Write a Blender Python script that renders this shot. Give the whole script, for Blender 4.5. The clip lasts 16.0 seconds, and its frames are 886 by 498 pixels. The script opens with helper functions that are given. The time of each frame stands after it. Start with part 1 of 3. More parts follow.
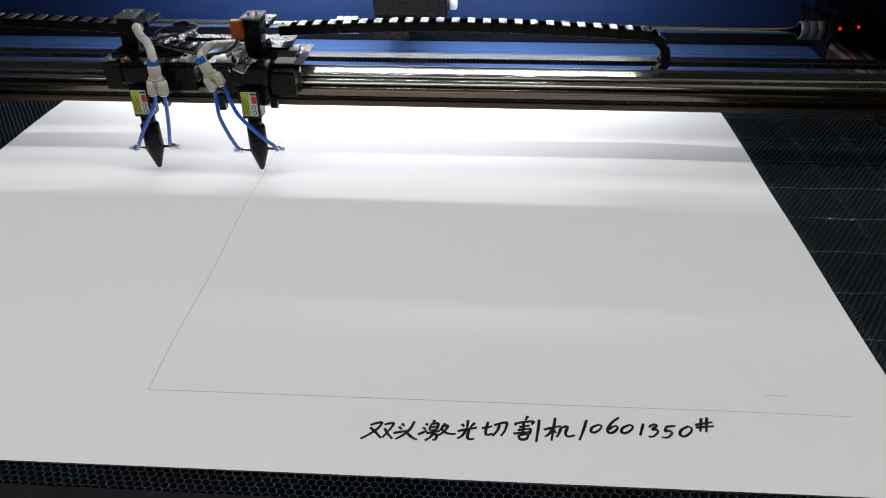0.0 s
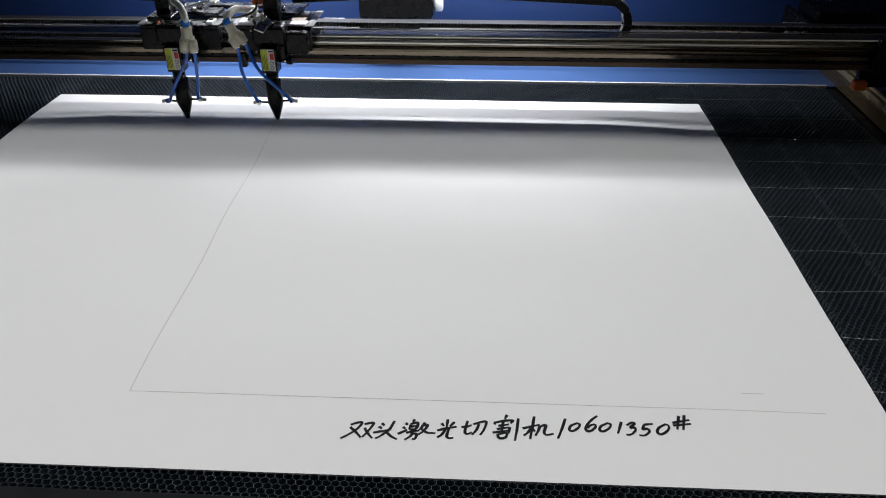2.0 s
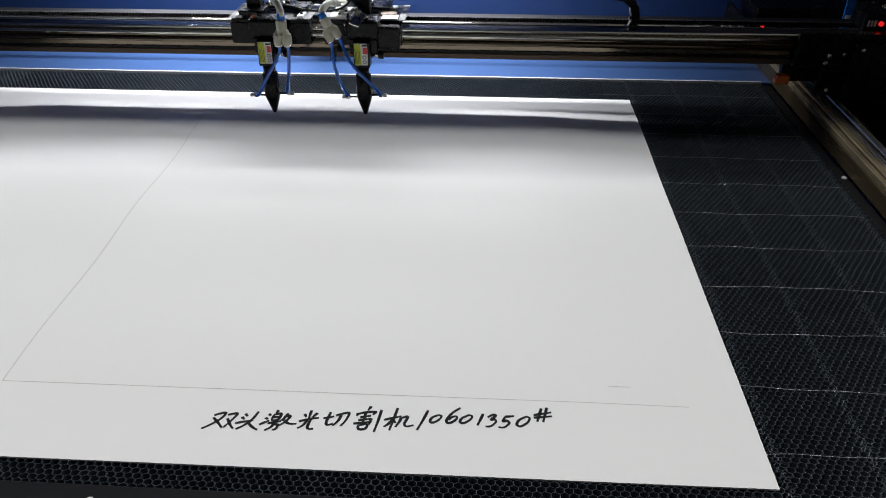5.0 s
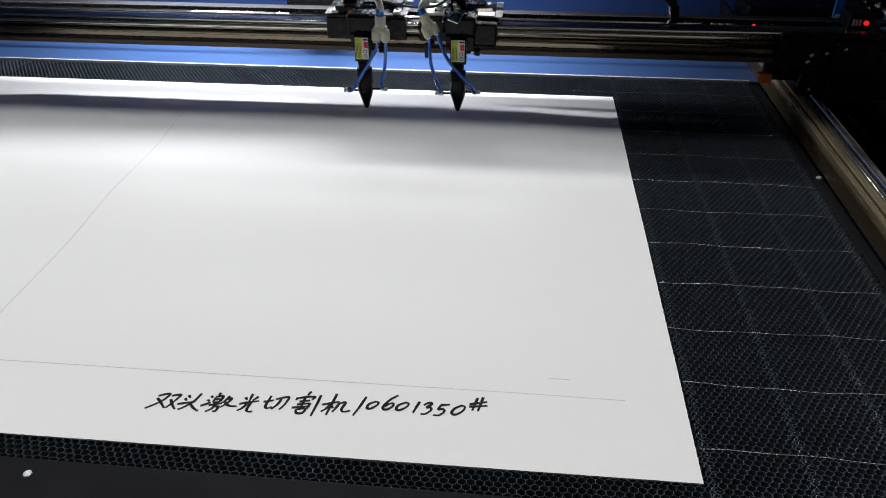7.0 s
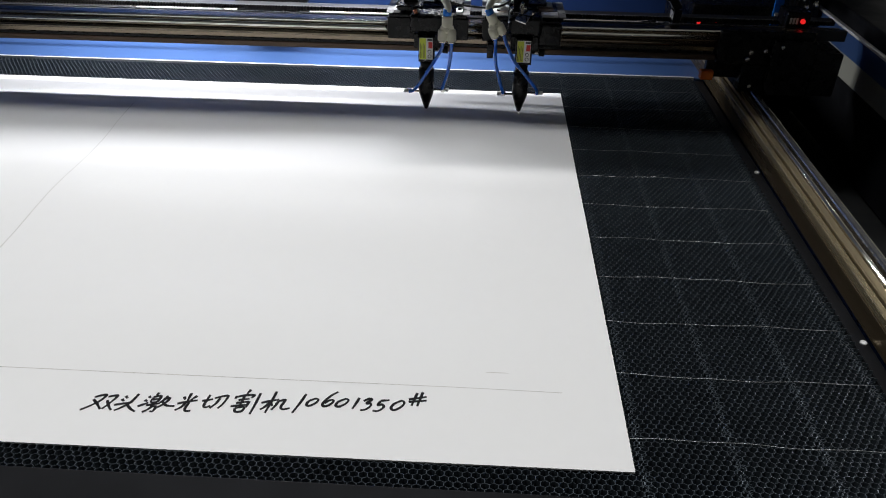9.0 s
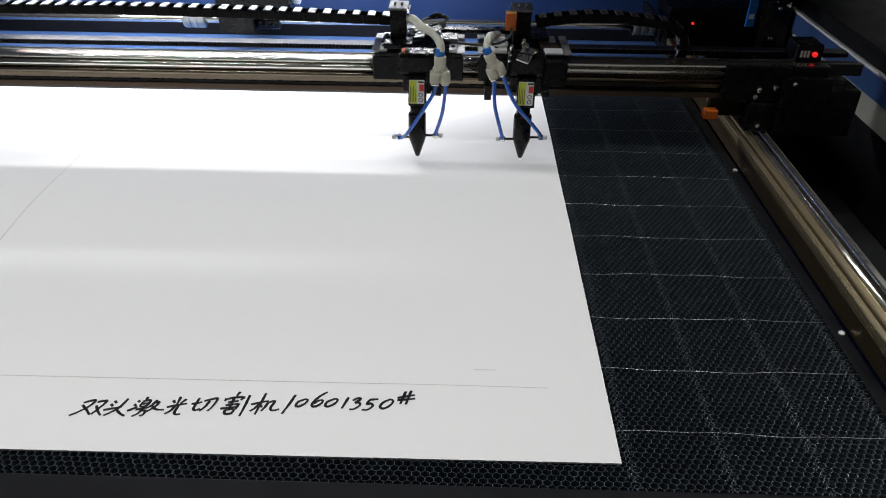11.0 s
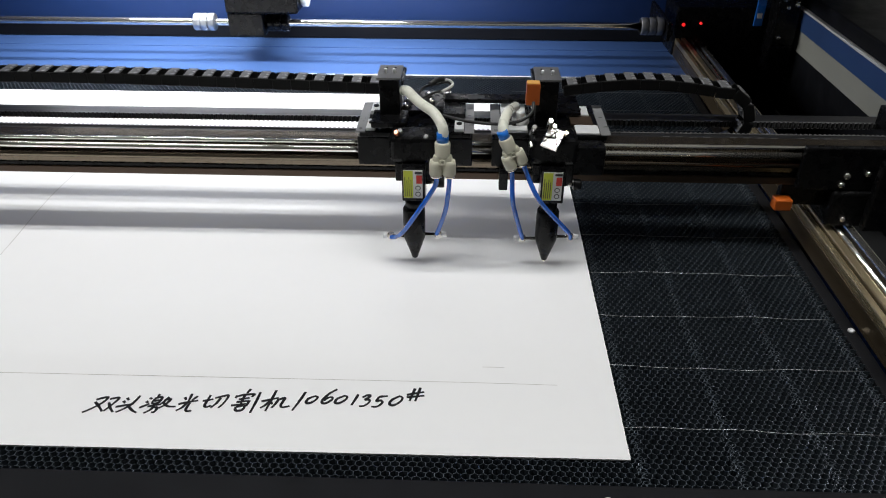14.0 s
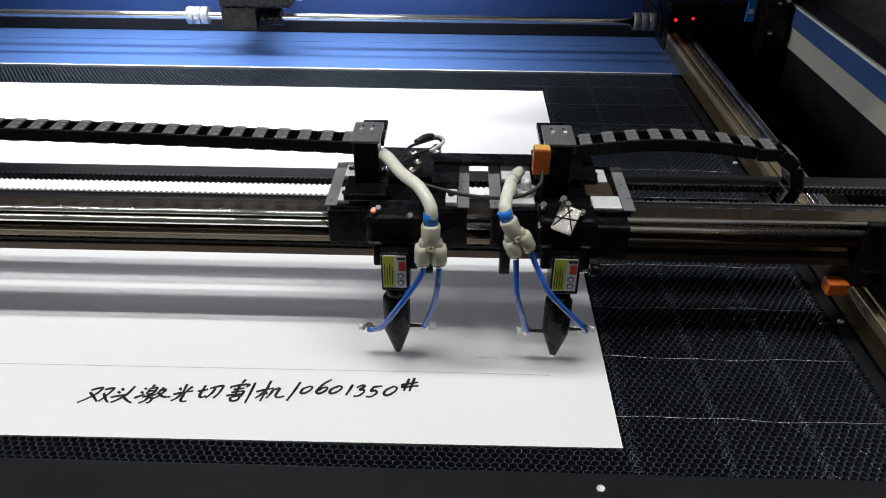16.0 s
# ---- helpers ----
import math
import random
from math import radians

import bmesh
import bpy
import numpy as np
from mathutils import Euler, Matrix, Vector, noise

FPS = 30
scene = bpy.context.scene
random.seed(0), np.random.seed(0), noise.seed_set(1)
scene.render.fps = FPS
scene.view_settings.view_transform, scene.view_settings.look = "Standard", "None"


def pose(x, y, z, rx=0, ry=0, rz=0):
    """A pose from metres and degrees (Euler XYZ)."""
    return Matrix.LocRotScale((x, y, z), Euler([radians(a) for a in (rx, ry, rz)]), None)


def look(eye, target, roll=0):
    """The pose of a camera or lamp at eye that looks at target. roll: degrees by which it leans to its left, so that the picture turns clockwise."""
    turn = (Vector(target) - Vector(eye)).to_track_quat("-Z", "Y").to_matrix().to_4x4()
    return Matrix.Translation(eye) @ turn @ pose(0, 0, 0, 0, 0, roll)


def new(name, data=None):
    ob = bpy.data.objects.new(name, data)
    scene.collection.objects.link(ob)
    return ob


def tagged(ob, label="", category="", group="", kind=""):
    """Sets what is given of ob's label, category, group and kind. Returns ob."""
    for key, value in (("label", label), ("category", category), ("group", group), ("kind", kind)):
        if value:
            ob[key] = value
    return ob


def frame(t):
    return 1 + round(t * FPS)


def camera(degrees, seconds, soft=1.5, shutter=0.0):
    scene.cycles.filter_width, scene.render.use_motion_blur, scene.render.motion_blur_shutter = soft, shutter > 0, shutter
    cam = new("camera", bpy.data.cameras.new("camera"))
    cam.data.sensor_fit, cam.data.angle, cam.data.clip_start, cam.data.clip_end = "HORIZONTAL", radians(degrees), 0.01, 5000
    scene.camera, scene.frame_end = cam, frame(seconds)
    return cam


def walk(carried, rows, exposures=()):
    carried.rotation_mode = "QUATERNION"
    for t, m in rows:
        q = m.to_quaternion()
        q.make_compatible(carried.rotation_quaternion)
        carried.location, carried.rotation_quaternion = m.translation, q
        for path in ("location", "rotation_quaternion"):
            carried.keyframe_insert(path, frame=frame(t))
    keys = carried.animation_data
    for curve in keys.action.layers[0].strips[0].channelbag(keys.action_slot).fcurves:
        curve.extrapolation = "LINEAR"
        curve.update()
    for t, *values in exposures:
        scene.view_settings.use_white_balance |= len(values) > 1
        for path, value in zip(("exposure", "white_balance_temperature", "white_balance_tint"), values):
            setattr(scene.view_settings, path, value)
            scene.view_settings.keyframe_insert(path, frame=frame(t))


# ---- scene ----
cam = camera(61.6, 16.0, soft=1.05)
PATH = [
    (0, (-0.348, -0.371, 0.447), (-0.465, 1.299, -0.648), -0.5),
    (1, (-0.338, -0.375, 0.446), (-0.439, 1.296, -0.648), -0.2),
    (1.5, (-0.336, -0.374, 0.45), (-0.438, 1.294, -0.648), -0.4),
    (2, (-0.336, -0.374, 0.449), (-0.436, 1.298, -0.644), -0.4),
    (2.5, (-0.333, -0.377, 0.453), (-0.439, 1.295, -0.639), -0.6),
    (3, (-0.328, -0.376, 0.45), (-0.436, 1.297, -0.639), -0.9),
    (3.5, (-0.318, -0.374, 0.449), (-0.413, 1.3, -0.641), -0.8),
    (4, (-0.287, -0.372, 0.448), (-0.363, 1.301, -0.645), -0.4),
    (6.5, (-0.16, -0.372, 0.447), (-0.33, 1.286, -0.659), -0.2),
    (7, (-0.153, -0.377, 0.447), (-0.324, 1.28, -0.659), -0.3),
    (7.5, (-0.154, -0.382, 0.447), (-0.311, 1.275, -0.663), -0.1),
    (8, (-0.147, -0.378, 0.447), (-0.277, 1.279, -0.666), 0.3),
    (8.5, (-0.14, -0.376, 0.448), (-0.239, 1.28, -0.669), 0.8),
    (9, (-0.13, -0.379, 0.45), (-0.208, 1.28, -0.665), 0.9),
    (11.5, (-0.13, -0.395, 0.448), (-0.165, 1.278, -0.647), 0.5),
    (12, (-0.131, -0.4, 0.447), (-0.167, 1.274, -0.647), 0.4),
    (12.5, (-0.134, -0.4, 0.45), (-0.172, 1.273, -0.646), 0.4),
    (13, (-0.128, -0.392, 0.451), (-0.182, 1.281, -0.643), 0.2),
    (13.5, (-0.126, -0.392, 0.449), (-0.189, 1.282, -0.643), -0.0),
    (14, (-0.13, -0.395, 0.447), (-0.191, 1.28, -0.644), -0.0),
    (14.5, (-0.135, -0.397, 0.446), (-0.193, 1.277, -0.647), 0.1),
    (15, (-0.135, -0.397, 0.445), (-0.189, 1.276, -0.651), 0.3),
    (15.5, (-0.135, -0.399, 0.445), (-0.186, 1.272, -0.652), 0.3),
    (16, (-0.131, -0.401, 0.445), (-0.172, 1.27, -0.653), 0.4),
]
walk(cam, [(t, look(eye, target, roll)) for t, eye, target, roll in PATH],
     exposures=((0, -0.30), (4, -0.18), (9, 0.0), (12, -0.06), (14.5, 0.20), (16, 0.28)))

# ---------------- motion of the machine: one rectangle, traced at a steady feed ----------------
X0, X1, SKEW = -0.7790, -0.1870, 0.0045
T1, T2 = 2.13, 9.24
Y_START, Y_FAR, Y_END = 0.478, 0.656, 0.1005


def head_x(t):
    return X0 + (X1 - X0) * min(1.0, max(0.0, (t - T1) / (T2 - T1))) + SKEW * max(0.0, (t - T2) / (16.0 - T2))


def gantry_y(t):
    if t < T1:
        return Y_START + (Y_FAR - Y_START) * t / T1
    if t < T2:
        return Y_FAR
    return Y_FAR + (Y_END - Y_FAR) * (t - T2) / (16.0 - T2)


TIMES = sorted([i * 0.5 for i in range(33)] + [T1 - 0.07, T1 + 0.07, T2 - 0.07, T2 + 0.07])

# ---------------- world and lights ----------------
world = bpy.data.worlds.new("world")
world.use_nodes = True
world.node_tree.nodes["Background"].inputs[0].default_value = (0.75, 0.85, 1.0, 1)
world.node_tree.nodes["Background"].inputs[1].default_value = 0.015
scene.world = world


def area_lamp(name, eye, target, sx, sy, power, colour):
    d = bpy.data.lights.new(name, "AREA")
    d.shape, d.size, d.size_y, d.energy, d.color = "RECTANGLE", sx, sy, power, colour
    ob = new(name, d)
    ob.matrix_world = look(eye, target)
    return ob


# the machine's own light strip under the rear cover
area_lamp("strip_lamp", (-0.50, 0.848, 0.247), (-0.50, 0.856, 0.0), 0.78, 0.016, 4.1, (0.97, 0.98, 1.0))
# a second source, added to fill the shadows that the strip leaves
area_lamp("rear_fill_lamp", (-0.60, 1.000, 0.345), (-0.60, 0.93, 0.0), 0.70, 0.022, 4.3, (0.97, 0.98, 1.0))
# the hall's ceiling tubes; the last two are unseen, added to brighten the rails
for lx, ly, pw in ((-2.1, -0.08, 10.0), (-0.75, -0.08, 14.0), (0.72, -0.08, 9.5), (-2.1, 0.13, 10.0), (-0.75, 0.13, 14.0), (0.72, 0.13, 9.5), (0.72, 2.20, 8.0), (2.0, 2.20, 4.5)):
    area_lamp("ceiling_and_fill_lamp", (lx, ly, 2.58), (lx, ly, 0.0), 1.2, 0.06, pw, (0.985, 0.985, 0.965))



# ---------------- materials ----------------
def mat(name, colour, rough=0.5, metal=0.0, vary=0.15, scale=40.0, bump=0.0, bump_scale=200.0, coat=0.0, stretch=(1, 1, 1), spec=0.5, rvar=0.08, coat_rough=0.03):
    m = bpy.data.materials.new(name)
    m.use_nodes = True
    nt = m.node_tree
    b = nt.nodes["Principled BSDF"]
    b.inputs["Metallic"].default_value = metal
    b.inputs["Coat Weight"].default_value = coat
    b.inputs["Coat Roughness"].default_value = coat_rough
    b.inputs["Specular IOR Level"].default_value = spec
    tc = nt.nodes.new("ShaderNodeTexCoord")
    mp = nt.nodes.new("ShaderNodeMapping")
    mp.inputs["Scale"].default_value = stretch
    nt.links.new(tc.outputs["Object"], mp.inputs["Vector"])
    n1 = nt.nodes.new("ShaderNodeTexNoise")
    n1.inputs["Scale"].default_value, n1.inputs["Detail"].default_value = scale, 6
    n2 = nt.nodes.new("ShaderNodeTexNoise")
    n2.inputs["Scale"].default_value, n2.inputs["Detail"].default_value = scale * 0.12, 3
    for n in (n1, n2):
        nt.links.new(mp.outputs["Vector"], n.inputs["Vector"])
    add = nt.nodes.new("ShaderNodeMath")
    add.operation = "ADD"
    nt.links.new(n1.outputs["Fac"], add.inputs[0])
    nt.links.new(n2.outputs["Fac"], add.inputs[1])
    ramp = nt.nodes.new("ShaderNodeMapRange")
    ramp.inputs["From Min"].default_value, ramp.inputs["From Max"].default_value = 0.6, 1.4
    ramp.inputs["To Min"].default_value, ramp.inputs["To Max"].default_value = 1 - vary, 1 + vary
    nt.links.new(add.outputs[0], ramp.inputs["Value"])
    mul = nt.nodes.new("ShaderNodeVectorMath")
    mul.operation = "SCALE"
    mul.inputs[0].default_value = colour
    nt.links.new(ramp.outputs["Result"], mul.inputs["Scale"])
    nt.links.new(mul.outputs[0], b.inputs["Base Color"])
    r = nt.nodes.new("ShaderNodeMapRange")
    r.inputs["From Min"].default_value, r.inputs["From Max"].default_value = 0.3, 0.7
    r.inputs["To Min"].default_value, r.inputs["To Max"].default_value = max(0.02, rough - rvar), min(1, rough + rvar)
    nt.links.new(n1.outputs["Fac"], r.inputs["Value"])
    nt.links.new(r.outputs["Result"], b.inputs["Roughness"])
    if bump:
        n3 = nt.nodes.new("ShaderNodeTexNoise")
        n3.inputs["Scale"].default_value, n3.inputs["Detail"].default_value = bump_scale, 4
        nt.links.new(mp.outputs["Vector"], n3.inputs["Vector"])
        bp = nt.nodes.new("ShaderNodeBump")
        bp.inputs["Strength"].default_value, bp.inputs["Distance"].default_value = bump, 0.001
        nt.links.new(n3.outputs["Fac"], bp.inputs["Height"])
        nt.links.new(bp.outputs["Normal"], b.inputs["Normal"])
    return m


def glow(name, colour, strength):
    m = mat(name, colour, 0.4)
    b = m.node_tree.nodes["Principled BSDF"]
    b.inputs["Emission Color"].default_value = (*colour, 1)
    b.inputs["Emission Strength"].default_value = strength
    return m


M_SHEET = mat("white_card", (0.87, 0.87, 0.88), 0.55, vary=0.008, scale=60, spec=0.10, rvar=0.01, coat=0.06, coat_rough=0.22)
M_INK = mat("marker_ink", (0.008, 0.008, 0.01), 0.35, vary=0.3, scale=300)
M_CUT = mat("scorched_cut", (0.52, 0.50, 0.48), 0.8, vary=0.4, scale=300)
M_HONEY = mat("honeycomb_steel", (0.105, 0.128, 0.152), 0.33, metal=0.6, vary=0.2, scale=60, rvar=0.02)
M_WIRE = mat("galvanised_wire", (0.46, 0.48, 0.50), 0.38, metal=0.7, vary=0.3, scale=90)
# near-black of tray and gutters; on the hole discs it paints shade
M_PIT = mat("pit_black", (0.005, 0.0055, 0.0065), 0.8, vary=0.4, scale=25)
M_BLACK = mat("black_anodised", (0.0045, 0.0045, 0.005), 0.28, spec=0.22, vary=0.35, scale=90, bump=0.05, bump_scale=900)
M_BLACKPL = mat("black_plastic", (0.014, 0.014, 0.015), 0.45, vary=0.3, scale=90, bump=0.06, bump_scale=700)
M_FRAME = mat("black_painted_steel", (0.007, 0.0075, 0.0095), 0.55, spec=0.18, vary=0.3, scale=30, bump=0.08, bump_scale=600)
M_RUBBER = mat("belt_rubber", (0.09, 0.09, 0.092), 0.34, vary=0.3, scale=80)
M_BLUE = mat("blue_enamel", (0.048, 0.10, 0.25), 0.30, vary=0.05, scale=14, coat=0.15, rvar=0.012)
M_NAVY = mat("navy_enamel", (0.013, 0.034, 0.12), 0.32, vary=0.06, scale=14, coat=0.15, rvar=0.012)
M_BEIGE = mat("beige_enamel", (0.42, 0.42, 0.36), 0.45, vary=0.08, scale=18, bump=0.05, bump_scale=350)
M_GREY = mat("grey_anodised", (0.20, 0.20, 0.205), 0.36, metal=0.4, vary=0.2, scale=90)
M_STEEL = mat("polished_steel", (0.86, 0.83, 0.77), 0.11, metal=0.95, rvar=0.03, vary=0.08, scale=50, stretch=(0.15, 3, 3))
M_RAIL = mat("rail_steel", (0.20, 0.150, 0.090), 0.28, metal=0.85, rvar=0.02, vary=0.05, scale=40, stretch=(3, 0.1, 3))
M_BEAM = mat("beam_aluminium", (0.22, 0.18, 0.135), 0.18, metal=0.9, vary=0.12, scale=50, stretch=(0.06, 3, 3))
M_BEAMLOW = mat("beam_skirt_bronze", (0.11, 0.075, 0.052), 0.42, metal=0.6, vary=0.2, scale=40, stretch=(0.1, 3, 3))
M_ALU = mat("brushed_aluminium", (0.80, 0.81, 0.82), 0.42, metal=0.25, vary=0.1, scale=120)
M_IVORY = mat("ivory_plastic", (0.62, 0.60, 0.48), 0.38, vary=0.06, scale=60)
M_TUBEW = mat("milky_tube", (0.78, 0.78, 0.68), 0.28, vary=0.08, scale=80)
M_TUBEB = mat("blue_air_tube", (0.02, 0.13, 0.62), 0.10, vary=0.3, scale=60, coat=0.9)
M_COLLAR = mat("blue_collar", (0.01, 0.16, 0.62), 0.3, vary=0.1)
M_ORANGE = mat("orange_plastic", (0.56, 0.115, 0.010), 0.42, vary=0.1, scale=60)
M_AMBER = mat("amber_plastic", (0.80, 0.42, 0.10), 0.35, vary=0.1, scale=60)
M_YELLOW = mat("yellow_label", (0.62, 0.68, 0.05), 0.45, vary=0.08)
M_LABEL = mat("white_label", (0.78, 0.78, 0.75), 0.45, vary=0.05)
M_RED = mat("red_print", (0.70, 0.04, 0.03), 0.45, vary=0.08)
M_DARKPRINT = mat("dark_print", (0.03, 0.03, 0.03), 0.5, vary=0.1)
M_LED = glow("red_indicator", (0.9, 0.02, 0.02), 0.9)
M_SPARK = glow("hot_spot", (1.0, 0.93, 0.8), 2.5)
M_COPPER = mat("copper_fitting", (0.55, 0.20, 0.12), 0.3, metal=1.0, vary=0.2)
M_MIRROR = mat("gold_mirror", (0.60, 0.52, 0.42), 0.15, metal=1.0, vary=0.1)
M_WALL = mat("hall_wall_paint", (0.42, 0.42, 0.40), 0.8, vary=0.08, scale=3)
M_CONCRETE = mat("hall_floor_concrete", (0.20, 0.20, 0.20), 0.7, vary=0.2, scale=3)
M_GOLD = mat("gold_anodised", (0.55, 0.45, 0.28), 0.28, metal=0.8, rvar=0.02, vary=0.06, scale=40, stretch=(3, 0.1, 3))
M_PAD = mat("dark_satin_pad", (0.20, 0.20, 0.205), 0.34, vary=0.2, scale=90)
# lit copy of the chain plastic: light on the cross bars put into the colour
M_BAR_LIT = mat("lit_chain_bar", (0.15, 0.15, 0.152), 0.26, vary=0.2, scale=90)
M_CHAIN = mat("chain_plastic", (0.006, 0.006, 0.0065), 0.45, spec=0.25, vary=0.2, scale=90, bump=0.05, bump_scale=700)
M_SATIN = mat("satin_black", (0.016, 0.016, 0.017), 0.36, vary=0.25, scale=60, stretch=(0.1, 3, 3))


# ---------------- mesh tools ----------------
def link(name, bm, material, parent=None, label=""):
    me = bpy.data.meshes.new(name)
    bm.to_mesh(me)
    bm.free()
    me.materials.append(material)
    ob = new(name, me)
    if parent is not None:
        ob.parent = parent
    if label:
        ob["label"] = label
    return ob


part = link


def add_box(bm, x0, x1, y0, y1, z0, z1, m=None, bevel=0.0):
    tmp = bmesh.new()
    bmesh.ops.create_cube(tmp, size=1.0)
    for v in tmp.verts:
        v.co = Vector(((x0 + x1) / 2 + v.co.x * (x1 - x0), (y0 + y1) / 2 + v.co.y * (y1 - y0), (z0 + z1) / 2 + v.co.z * (z1 - z0)))
    if bevel:
        bmesh.ops.bevel(tmp, geom=tmp.edges[:], offset=bevel, segments=2, affect="EDGES", profile=0.5)
    join(bm, tmp, m)


def join(bm, tmp, m=None):
    if m is not None:
        bmesh.ops.transform(tmp, matrix=m, verts=tmp.verts[:])
    me = bpy.data.meshes.new("tmp")
    tmp.to_mesh(me)
    tmp.free()
    bm.from_mesh(me)
    bpy.data.meshes.remove(me)


def box(x0, x1, y0, y1, z0, z1, bevel=0.0008, m=None):
    bm = bmesh.new()
    add_box(bm, x0, x1, y0, y1, z0, z1, m, bevel)
    return bm


def add_lathe(bm, profile, m=None, n=20, smooth=True):
    """A turned body: (radius, height) rings round z, closed at both ends."""
    tmp = bmesh.new()
    rings = []
    for r, z in profile:
        rings.append([tmp.verts.new((r * math.cos(a), r * math.sin(a), z)) for a in (2 * math.pi * i / n for i in range(n))])
    for a, b in zip(rings, rings[1:]):
        for i in range(n):
            f = tmp.faces.new((a[i], a[(i + 1) % n], b[(i + 1) % n], b[i]))
            f.smooth = smooth
    tmp.faces.new(rings[0][::-1])
    tmp.faces.new(rings[-1])
    join(bm, tmp, m)


def lathe(profile, m=None, n=20):
    bm = bmesh.new()
    add_lathe(bm, profile, m, n)
    return bm


def along_x(x, y, z):
    return pose(x, y, z, 0, 90, 0)


def spline(points, steps=8):
    """A smooth line through the points."""
    p = [Vector(q) for q in points]
    p = [p[0] * 2 - p[1]] + p + [p[-1] * 2 - p[-2]]
    out = []
    for i in range(1, len(p) - 2):
        for k in range(steps):
            t = k / steps
            a, b, c, d = p[i - 1], p[i], p[i + 1], p[i + 2]
            out.append(0.5 * ((2 * b) + (c - a) * t + (2 * a - 5 * b + 4 * c - d) * t * t + (3 * b - a - 3 * c + d) * t ** 3))
    out.append(p[-2])
    return out


def add_tube(bm, points, radius, steps=8, n=12):
    line = spline(points, steps)
    rings, side = [], None
    for i, c in enumerate(line):
        d = (line[min(i + 1, len(line) - 1)] - line[max(i - 1, 0)]).normalized()
        if side is None:
            side = d.orthogonal().normalized()
        side = (side - d * side.dot(d)).normalized()
        up = d.cross(side)
        rings.append([bm.verts.new(c + (side * math.cos(a) + up * math.sin(a)) * radius) for a in (2 * math.pi * k / n for k in range(n))])
    for a, b in zip(rings, rings[1:]):
        for k in range(n):
            bm.faces.new((a[k], a[(k + 1) % n], b[(k + 1) % n], b[k])).smooth = True
    bm.faces.new(rings[0][::-1])
    bm.faces.new(rings[-1])


def tube(points, radius, steps=8, n=12):
    bm = bmesh.new()
    add_tube(bm, points, radius, steps, n)
    return bm


def empty(name, label, category, group="", kind=""):
    return tagged(new(name), label, category, group, kind)


def screw_bm(x, y, z, r=0.003, h=0.003):
    bm = lathe([(r, 0), (r, h * 0.8), (r * 0.85, h), (r * 0.5, h), (r * 0.45, h * 0.45)], pose(x, y, z), 12)
    return bm


# ---------------- hall round the machine ----------------
HX0, HX1, HY0, HY1, HZ0, HZ1 = -6.0, 2.6, -6.0, 2.8, -0.85, 2.65
tagged(link("floor", box(HX0, HX1, HY0, HY1, HZ0 - 0.1, HZ0, 0), M_CONCRETE), "grey concrete floor of the workshop hall", "floor", kind="structure")
tagged(link("ceiling", box(HX0, HX1, HY0, HY1, HZ1, HZ1 + 0.1, 0), M_WALL), "plain pale ceiling of the workshop hall", "ceiling", kind="structure")
for nm, b in (("wall_west", (HX0 - 0.1, HX0, HY0, HY1)), ("wall_east", (HX1, HX1 + 0.1, HY0, HY1)), ("wall_south", (HX0, HX1, HY0 - 0.1, HY0)), ("wall_north", (HX0, HX1, HY1, HY1 + 0.1))):
    tagged(link(nm, box(*b, HZ0, HZ1, 0), M_WALL), "plain pale painted workshop wall", "wall", kind="structure")

# ---------------- the cutting bed ----------------
BX0, BX1, BY0, BY1 = -1.40, 0.228, -0.024, 0.832
bed = empty("cutting_bed", "black honeycomb steel cutting bed in a black frame", "cutting bed")
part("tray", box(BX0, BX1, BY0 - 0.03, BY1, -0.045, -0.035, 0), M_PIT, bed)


def honeycomb(x0, x1, y0, y1, pitch=0.0068, wall=0.00017, z0=-0.020, z1=-0.0012):
    """Upright cell walls with a thin top edge, as one mesh."""
    verts, faces = [], []
    rng = random.Random(4)
    side, squash = pitch / math.sqrt(3), 0.82

    def wall_piece(ax, ay, bx, by, thick=1.0):
        dx, dy = bx - ax, by - ay
        n = math.hypot(dx, dy)
        ox, oy = -dy / n * wall * thick, dx / n * wall * thick
        i = len(verts)
        up = 0.00025 * (thick - 1.0)
        za, zb = z1 + up + rng.uniform(-0.0004, 0.0002), z1 + up + rng.uniform(-0.0004, 0.0002)
        verts.extend([(ax + ox, ay + oy, z0), (bx + ox, by + oy, z0), (bx + ox, by + oy, zb), (ax + ox, ay + oy, za),
                      (ax - ox, ay - oy, z0), (bx - ox, by - oy, z0), (bx - ox, by - oy, zb), (ax - ox, ay - oy, za)])
        faces.extend([(i, i + 1, i + 2, i + 3), (i + 5, i + 4, i + 7, i + 6), (i + 3, i + 2, i + 6, i + 7)])

    rows = int((y1 - y0) / (1.5 * side * squash)) + 1
    cols = int((x1 - x0) / pitch) + 1
    for r in range(rows):
        for c in range(cols):
            wob = 0.0003
            cx = x0 + (c + 0.5 * (r % 2)) * pitch + wob * math.sin(r * 0.7 + c * 0.3)
            cy = y0 + r * 1.5 * side * squash + wob * math.sin(c * 0.5 - r * 0.2)
            if cx > x1:
                continue
            p = [(cx + side * math.cos(math.radians(a)), cy + squash * side * math.sin(math.radians(a))) for a in (30, 90, 150, 210)]
            for a, b in zip(p, p[1:]):
                if b[1] < y1 and a[1] < y1:
                    wall_piece(*a, *b, 1.6 if abs(a[0] - b[0]) < side * 0.2 else 1.0)
    me = bpy.data.meshes.new("honeycomb")
    me.from_pydata(verts, [], faces)
    me.materials.append(M_HONEY)
    return me


